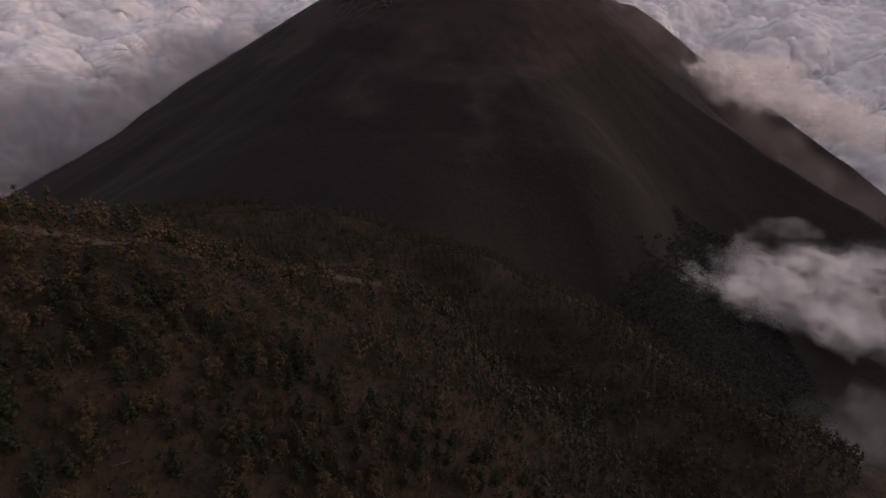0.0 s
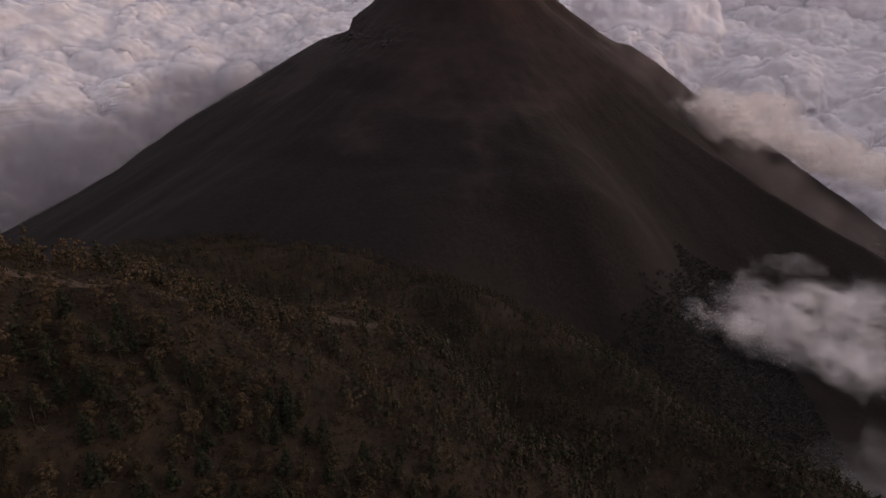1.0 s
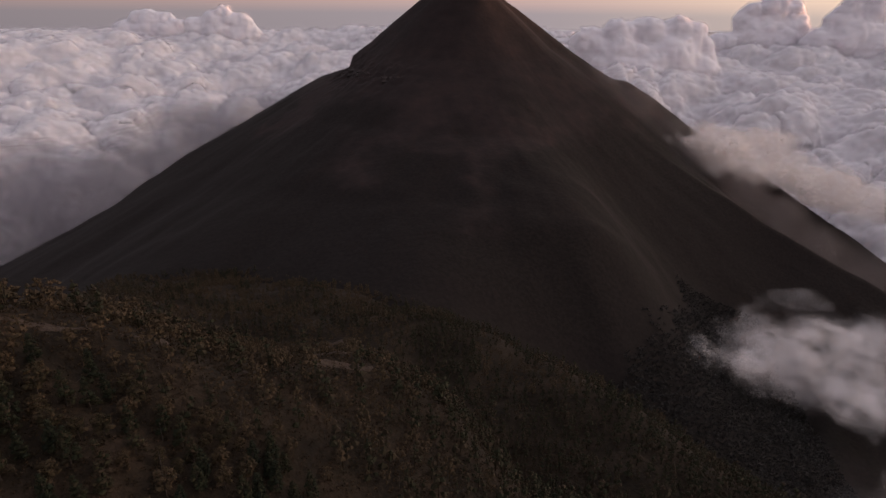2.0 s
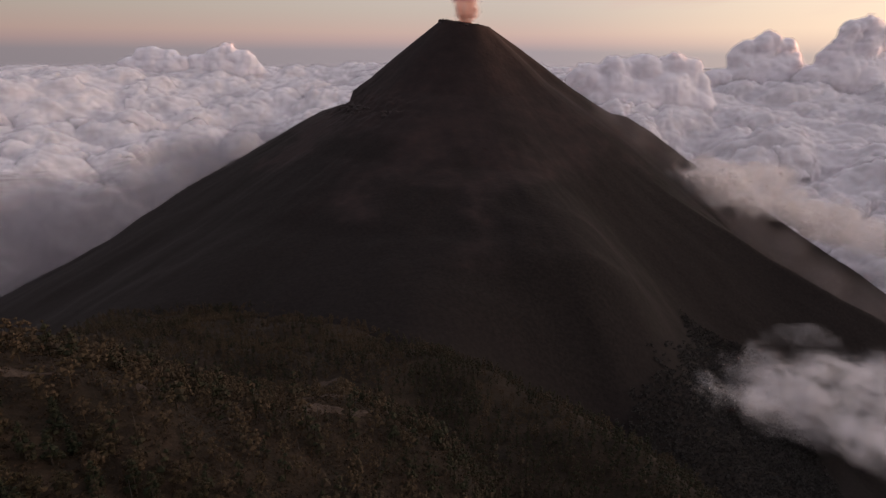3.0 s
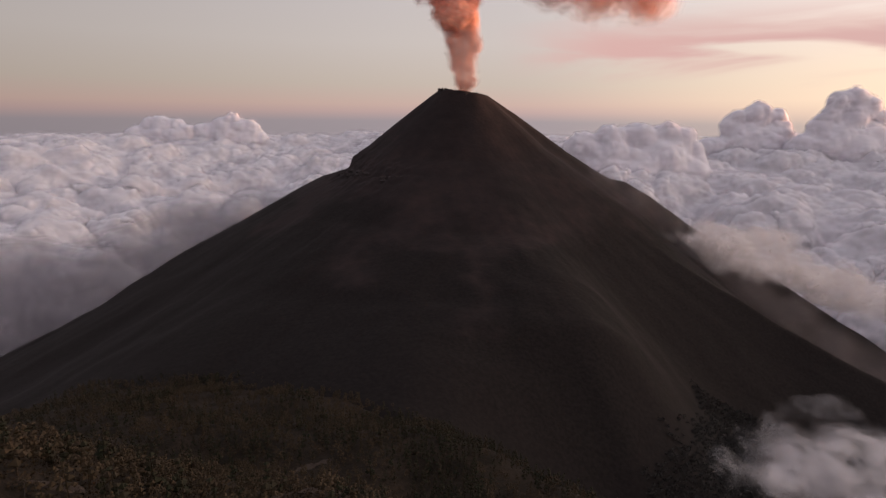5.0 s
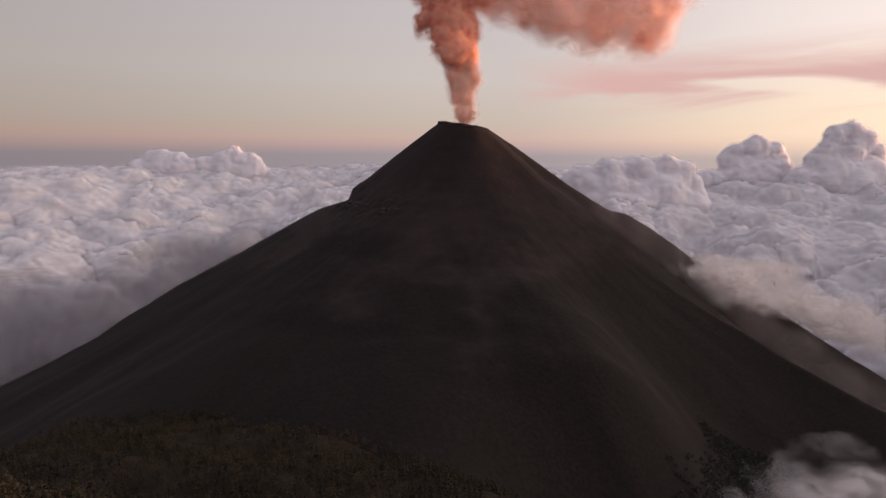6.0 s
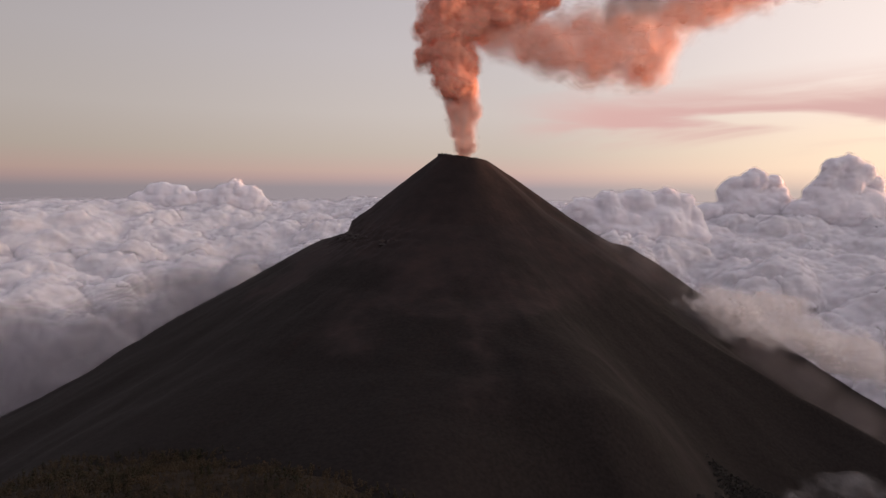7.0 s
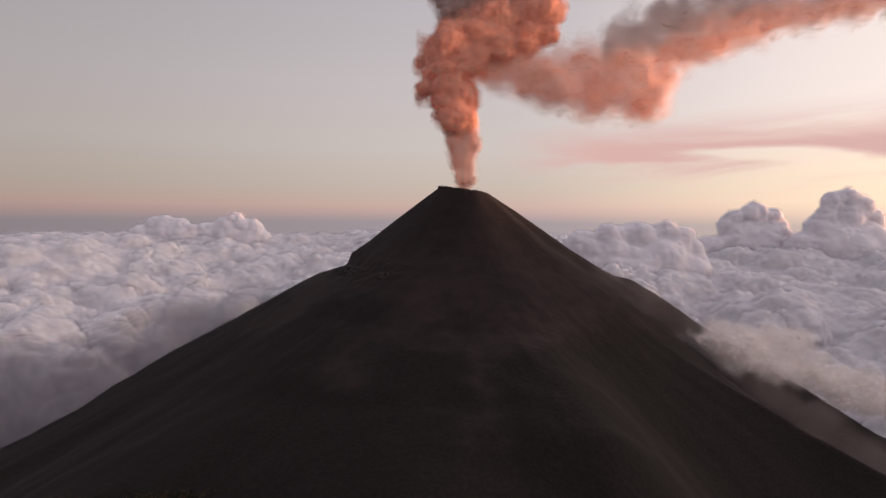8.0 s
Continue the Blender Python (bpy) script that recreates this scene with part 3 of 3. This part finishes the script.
TRACK = simple("bare_pumice_soil", ((0.038, 0.027, 0.021), (0.078, 0.057, 0.044)), 0.25, 0.95, 0.5, 1.0)
LEDGE = simple("weathered_rock", ((0.028, 0.024, 0.024), (0.060, 0.048, 0.046)), 0.05, 0.95, 0.7, 0.3)

g = (1 + 5 ** 0.5) / 2
ICO_V = np.array([(-1, g, 0), (1, g, 0), (-1, -g, 0), (1, -g, 0), (0, -1, g), (0, 1, g), (0, -1, -g), (0, 1, -g), (g, 0, -1), (g, 0, 1), (-g, 0, -1), (-g, 0, 1)]) / math.hypot(1, g)
ICO_F = np.array([(0, 11, 5), (0, 5, 1), (0, 1, 7), (0, 7, 10), (0, 10, 11), (1, 5, 9), (5, 11, 4), (11, 10, 2), (10, 7, 6), (7, 1, 8),
                  (3, 9, 4), (3, 4, 2), (3, 2, 6), (3, 6, 8), (3, 8, 9), (4, 9, 5), (2, 4, 11), (6, 2, 10), (8, 6, 7), (9, 8, 1)])
OCT_V = np.array([(1, 0, 0), (-1, 0, 0), (0, 1, 0), (0, -1, 0), (0, 0, 1), (0, 0, -1)], float)
OCT_F = np.array([(0, 2, 4), (2, 1, 4), (1, 3, 4), (3, 0, 4), (2, 0, 5), (1, 2, 5), (3, 1, 5), (0, 3, 5)])


def join(pieces):
    V, F, at = [], [], 0
    for v, f in pieces:
        V.append(v)
        F.append(f + at)
        at += len(v)
    return np.concatenate(V), np.concatenate(F)


def clump(rng, place, size, base):
    v, f = base
    return v * (1 + rng.uniform(-0.35, 0.35, (len(v), 1))) * np.array(size) + np.array(place), f


def stem(path, sides=6):
    """A tapered stem through places with radii."""
    V, F = [], []
    for k, (x, y, z, r) in enumerate(path):
        for j in range(sides):
            a = 2 * math.pi * j / sides
            V.append((x + r * math.cos(a), y + r * math.sin(a), z))
        if k:
            for j in range(sides):
                p, q = (k - 1) * sides + j, (k - 1) * sides + (j + 1) % sides
                F += [(p, q, q + sides), (p, q + sides, p + sides)]
    return np.array(V, float), np.array(F)


def sprays(rng, places, size):
    """Small leafy sprays, each a loose triangle turned its own way."""
    n = len(places)
    a = rng.normal(0, 1, (n, 3))
    a /= np.linalg.norm(a, axis=1, keepdims=True)
    b = np.cross(a, rng.normal(0, 1, (n, 3)))
    b /= np.linalg.norm(b, axis=1, keepdims=True) + 1e-9
    s = size * rng.uniform(0.6, 1.4, (n, 1))
    V = np.stack([places + a * s, places - 0.5 * a * s + 0.8 * b * s, places - 0.6 * a * s - 0.7 * b * s], 1).reshape(-1, 3)
    return V, np.arange(3 * n).reshape(n, 3)


def tree_shape(rng, tall, count, size, kind, limbs=True):
    """Trunk and crown of an uneven pine, or of a dry broad-crowned tree; size: of its sprays."""
    bend = rng.uniform(-0.035, 0.035, 2) * tall
    sway = lambda h: np.stack([bend[0] * h, bend[1] * h], -1)
    trunk = [stem(((0, 0, -0.6, 0.020 * tall), (*sway(0.5), 0.5 * tall, 0.014 * tall), (*sway(0.96), 0.96 * tall, 0.004 * tall)), 6 if limbs else 3)]
    boughs = []
    heads = 44 if limbs else 10 if kind == "pine" else 15
    for k in range(heads):
        u = (k + rng.uniform(0, 0.9)) / heads
        if kind == "pine":
            h, width = 0.16 + 0.80 * u, 0.20 * tall * (1 - u) ** 0.75 + 0.02 * tall
        else:
            h, width = 0.36 + 0.58 * u, 0.30 * tall * math.sqrt(max(0.08, 1 - (2 * u - 0.8) ** 2 / 1.6))
        a, out = rng.uniform(0, 2 * math.pi), width * rng.uniform(0.35, 1.0)
        x, y = sway(h)
        boughs.append((x + out * math.cos(a), y + out * math.sin(a), h * tall - (0.12 if kind == "pine" else -0.05) * out, (0.08 if kind == "pine" else 0.10) * (0.72 if limbs else 1.2 if kind == "pine" else 0.95) * tall * rng.uniform(0.75, 1.25) * (1.2 - 0.6 * u)))
        if limbs and k % 4 == 0:
            trunk.append(stem(((x, y, (h - 0.06) * tall, 0.006 * tall), (x + 0.9 * out * math.cos(a), y + 0.9 * out * math.sin(a), h * tall - 0.1 * out, 0.003 * tall)), 3))
    B = np.array(boughs)
    pick = rng.integers(0, len(B), count)
    places = B[pick, :3] + np.clip(rng.normal(0, 0.8, (count, 3)), -1.5, 1.5) * B[pick, 3:] * np.array([1.1, 1.1, 0.8])
    masses = [clump(rng, b[:3], (b[3], b[3], 0.8 * b[3]), ICO if limbs else OCT) for b in boughs]
    return join(trunk), join(masses + [sprays(rng, places, size)])


def ground_at(x, y):
    return float(hill_height(np.array([x]), np.array([y]))[0])


def part_mesh(name, shape, mat, parent):
    ob = soup(name, shape[0], shape[1], mat, False)
    ob.parent = parent
    return ob


rng = np.random.default_rng(5)
ICO, OCT = (ICO_V, ICO_F), (OCT_V, OCT_F)
prototypes = []
for k in range(7):
    tall = (11.6, 10.2, 13.0, 8.6, 10.0, 6.6, 12.4)[k]
    pine = k in (0, 1, 2, 6)
    tree = tagged(new("pine_tree" if pine else "broadleaf_tree"), ("dark green mountain pine on the dry slope", "slender dark pine with an open crown", "tall broad pine with ragged boughs", "dry olive-brown tree with an open crown",
                  "dusty brown tree with sparse boughs", "small bushy tree on the hillside", "tall dark pine with bare lower trunk")[k], "tree", "pines on the hillside" if pine else "dry trees on the hillside")
    trunk, crown = tree_shape(rng, tall, 420, 0.26, "pine" if pine else "dry")
    part_mesh("trunk", trunk, BARK, tree)
    part_mesh("crown", crown, NEEDLES if pine else DRY_LEAVES, tree)
    prototypes.append(tree)


def open_ground(x, y):
    """How bare the slope is, 0 to 1."""
    n = fbm(x / 42, y / 42, 0, 3, 23)
    crest = crest_line(x)
    bare = np.exp(-((y - crest + 6) / 11) ** 2) * ease(n, -0.25, 0.35)
    return np.clip(0.75 * ease(n, 0.2, 0.8) * (0.3 + 0.7 * ease(-x, -30, 40)) + 0.6 * bare, 0, 1)


TRACKS = (
    (((-150, 168), (-142, 173), (-133, 181), (-118, 190)), 3.6),
    (((-114, 197), (-108, 202), (-102, 206)), 3.8),
    (((-84, 226), (-76, 231), (-70, 238)), 3.5),
    (((-63, 247), (-54, 260), (-45, 275), (-35, 292), (-24, 300)), 6.0),
    (((-60, 236), (-46, 246), (-32, 254)), 4.5),
    (((-106, 430), (-94, 438), (-80, 446)), 5.0),
)


def clear_of_tracks(spots, gap):
    ok = np.ones(len(spots), bool)
    for line, wide in TRACKS:
        P = np.array(line, float)
        t = np.linspace(0, len(P) - 1, 40)
        for x, y in zip(np.interp(t, np.arange(len(P)), P[:, 0]), np.interp(t, np.arange(len(P)), P[:, 1])):
            ok &= (np.abs(spots[:, 0] - x) > 0.6 * gap) | (y - spots[:, 1] > gap + 0.5 * wide) | (spots[:, 1] - y > 0.5 * wide)
    return ok


def scatter(rng, count, x0, x1, y0, y1, gap):
    """Places in a stretch of the plan, no two nearer than gap."""
    taken, out = {}, []
    for x, y in zip(rng.uniform(x0, x1, count * 4), rng.uniform(y0, y1, count * 4)):
        cell = (int(x // gap), int(y // gap))
        if any((x - a) ** 2 + (y - b) ** 2 < gap * gap for i in (-1, 0, 1) for j in (-1, 0, 1) for a, b in taken.get((cell[0] + i, cell[1] + j), ())):
            continue
        taken.setdefault(cell, []).append((x, y))
        out.append((x, y))
        if len(out) == count:
            break
    return np.array(out)


places = scatter(rng, 7000, -260, 300, 84, 560, 4.8)
places = np.concatenate([places, scatter(rng, 2600, -330, 160, 562, 780, 5.4), scatter(rng, 1500, -480, -262, 330, 780, 6.0)])
places = places[np.abs(places[:, 0]) < 60 + 0.82 * places[:, 1]]
keep = rng.uniform(0, 1, len(places)) > 0.45 * open_ground(places[:, 0], places[:, 1]) + 0.3 * ease(fbm(places[:, 0] / 16, places[:, 1] / 16, 0, 2, 27), 0.0, 0.45)
places = places[keep]
places = places[clear_of_tracks(places, 5.0)]
heights = hill_height(places[:, 0], places[:, 1])
near_stretch = (places[:, 0] > -125) & (places[:, 0] < 55) & (places[:, 1] < 172)
near_list = np.flatnonzero(near_stretch)
near_list = near_list[np.argsort(places[near_list, 1])][:290]
used = set()
for n, i in enumerate(near_list):
    k = int(rng.integers(0, 7))
    m = pose(places[i, 0], places[i, 1], heights[i] - 0.1, rng.uniform(-3, 3), rng.uniform(-3, 3), rng.uniform(0, 360))
    if k not in used:
        prototypes[k].matrix_basis = m
        used.add(k)
    else:
        copy_thing(prototypes[k], m)

far_list = np.setdiff1d(np.arange(len(places)), near_list)
pines = [join(tree_shape(rng, t, 14, 0.5, "pine", False)) for t in (13.0, 11.6, 14.5, 9.6, 12.4, 8.4, 13.6, 10.6)]
dry_trees = [join(tree_shape(rng, t, 14, 0.5, "dry", False)) for t in (10.0, 8.4, 11.5, 7.4, 10.5, 6.6)]


def plant(name, spots, zs, shapes, mat, label, category, low=0.75, high=1.2, grown=None):
    V, F, at = [], [], 0
    for n, ((x, y), z) in enumerate(zip(spots, zs)):
        v, f = shapes[int(rng.integers(0, len(shapes)))]
        a, s = rng.uniform(0, 2 * math.pi), rng.uniform(low, high) * (1.0 if grown is None else grown[n])
        c, d = math.cos(a) * s, math.sin(a) * s
        V.append(np.stack([v[:, 0] * c - v[:, 1] * d + x, v[:, 0] * d + v[:, 1] * c + y, v[:, 2] * s + z], -1))
        F.append(f + at)
        at += len(v)
    return tagged(soup(name, np.concatenate(V), np.concatenate(F), mat, False), label, category, kind="stuff")


crest_y = crest_line(places[:, 0])
tall_stand = 1 + 0.25 * np.exp(-((places[:, 1] - crest_y - 10) / 40) ** 2) * rng.uniform(0.2, 1.0, len(places))  # the biggest pines stand along the crest
green = 0.6 * ease(places[:, 0], -70, 30) + 0.3 + 0.5 * fbm(places[:, 0] / 50, places[:, 1] / 50, 0, 2, 33) > rng.uniform(0, 1, len(places))
for name, shapes, mat, label, among in (("pine_forest", pines, NEEDLES, "open dark pine forest covering the hillside", green), ("dry_woods", dry_trees, DRY_LEAVES, "brown and olive dry woods on the hillside", ~green)):
    these = far_list[among[far_list]]
    plant(name, places[these], heights[these], shapes, mat, label, "forest", grown=tall_stand[these])
bushes = scatter(rng, 7000, -160, 100, 84, 320, 2.0)
low = [sprays(rng, rng.normal(0, 1, (22, 3)) * np.array([0.55, 0.55, 0.25]) + np.array([0, 0, 0.35]), 0.34) for _ in range(8)]
plant("dry_scrub", bushes, hill_height(bushes[:, 0], bushes[:, 1]), low, SCRUB, "brown and olive scrub between the pines", "scrub", 0.6, 1.6)


# dead trunks left standing, and logs
def dead_shape(tall):
    limbs = [stem(((0, 0, -0.5, 0.16), (0.1, 0.05, 0.5 * tall, 0.11), (0.25, 0.1, tall, 0.04)))]
    for _ in range(5):
        h, a, l = rng.uniform(0.45, 0.9) * tall, rng.uniform(0, 2 * math.pi), rng.uniform(0.5, 1.4)
        limbs.append(stem(((0.12, 0.06, h, 0.04), (0.12 + l * math.cos(a), 0.06 + l * math.sin(a), h + 0.5 * l, 0.015)), 4))
    return join(limbs)


snags = [tagged(soup("dead_tree", *dead_shape(t), DEAD_WOOD, False), "bare grey dead pine trunk still standing", "dead tree", "dead trunks on the slope") for t in (6.5, 5.0, 7.5)]
spots = scatter(rng, 80, -150, 0, 120, 290, 7.0)
for n, (x, y) in enumerate(spots):
    m = pose(x, y, ground_at(x, y) - 0.1, rng.uniform(-6, 6), rng.uniform(-6, 6), rng.uniform(0, 360))
    if n < 3:
        snags[n].matrix_basis = m
    else:
        copy_thing(snags[n % 3], m)
log = tagged(soup("fallen_log", *stem(((0, 0, -2.6, 0.15), (0.1, 0.05, 0, 0.12), (0, 0, 2.6, 0.07)), 8), DEAD_WOOD, False), "pale fallen trunk lying on the slope", "log", "fallen logs on the slope")
for n, (x, y) in enumerate(scatter(rng, 16, -125, -20, 88, 190, 6.0)):
    yaw = rng.uniform(0, 360)
    dx, dy = math.sin(radians(yaw)) * 3, -math.cos(radians(yaw)) * 3
    rise = math.degrees(math.atan2(ground_at(x + dx, y + dy) - ground_at(x - dx, y - dy), 6.0))
    m = pose(x, y, ground_at(x, y) + 0.15, 90 - rise, 0, yaw)
    if n == 0:
        log.matrix_basis = m
    else:
        copy_thing(log, m)


# bare tracks along the crest
def track(points, wide, seed):
    P = np.array(points, float)
    t = np.linspace(0, len(P) - 1, 60)
    line = np.stack([np.interp(t, np.arange(len(P)), P[:, k]) for k in (0, 1)], -1)
    way2 = np.gradient(line, axis=0)
    side2 = np.stack([-way2[:, 1], way2[:, 0]], -1) / np.linalg.norm(way2, axis=1, keepdims=True)
    w = wide * (0.5 + 0.5 * np.sin(np.linspace(0, math.pi, 60))) * 1.5 * (1 + 0.6 * fbm(t * 3, 0 * t, seed, 3, seed))
    grid = line[:, None] + side2[:, None] * np.linspace(-0.5, 0.5, 7)[None, :, None] * w[:, None, None]
    z = hill_height(grid[..., 0], grid[..., 1]) + 0.55 - 0.5 * (np.linspace(-1, 1, 7) ** 4)[None]
    ob = sheet("bare_track", np.concatenate([grid, z[..., None]], -1), TRACK)
    ob.parent = hill
    tagged(ob, "pale bare soil track")


for k, (line, wide) in enumerate(TRACKS):
    track(line, wide, k + 1)

# woods on the lower flanks of the cone
spots = scatter(rng, 9000, 20, 560, 520, 900, 4.4)
z = volcano_height(spots[:, 0], spots[:, 1])
edge_of_woods = 178 + 40 * fbm(spots[:, 0] / 90, spots[:, 1] / 90, 0, 3, 71)
wooded = (z < edge_of_woods) & (z > hill_height(spots[:, 0], spots[:, 1])) & (rng.uniform(0, 1, len(z)) < ease(edge_of_woods - z, 0, 30))
small = [sprays(rng, rng.normal(0, 1, (26, 3)) * np.array([1.3, 1.3, 1.1]) + np.array([0, 0, 2.4]), 1.1) for _ in range(6)]
plant("flank_woods", spots[wooded], z[wooded], small, FLANK, "dark distant woods on the lower flanks", "forest", 0.8, 1.4)

# rock ledges below the old crater's rim, parts of the cone
for k in range(26):
    turn = radians(rng.uniform(-78, -30))
    d = rng.normal(264, 5) + (8 if k % 4 == 0 else 0)
    x, y = CX + d * math.sin(turn), CY - d * math.cos(turn)
    z = float(volcano_height(np.array([x]), np.array([y]))[0])
    pieces = [clump(rng, (rng.uniform(-4, 4), rng.uniform(-4, 4), rng.uniform(-1, 2)), (rng.uniform(3, 8), rng.uniform(3, 6), rng.uniform(2, 5)), ICO) for _ in range(3)]
    v, f = join(pieces)
    part_mesh("rock_ledge", (v + np.array([x, y, z - 1.5]), f), LEDGE, volcano)
lip = []
for k in range(40):
    turn = 2 * math.pi * k / 40
    d = 44 + 5 * math.sin(3 * turn) + rng.uniform(-3, 3)
    x, y = CX + d * math.sin(turn), CY - d * math.cos(turn)
    z = float(volcano_height(np.array([x]), np.array([y]))[0])
    lip.append(clump(rng, (x, y, z - 0.5), (rng.uniform(3, 6), rng.uniform(3, 6), rng.uniform(1.5, 3.5)), ICO))
part_mesh("crater_rim", join(lip), LEDGE, volcano)

# land far below the clouds
R, A = np.meshgrid(np.linspace(0, 4900, 40), np.linspace(-math.pi, math.pi, 121), indexing="ij")
X, Y = R * np.sin(A), R * np.cos(A)
tagged(sheet("ground", np.stack([X, Y, -520 + 30 * fbm(X / 500, Y / 500, 0, 3, 90)], -1), SOIL), "dark lowland hidden below the clouds", "ground", kind="structure")
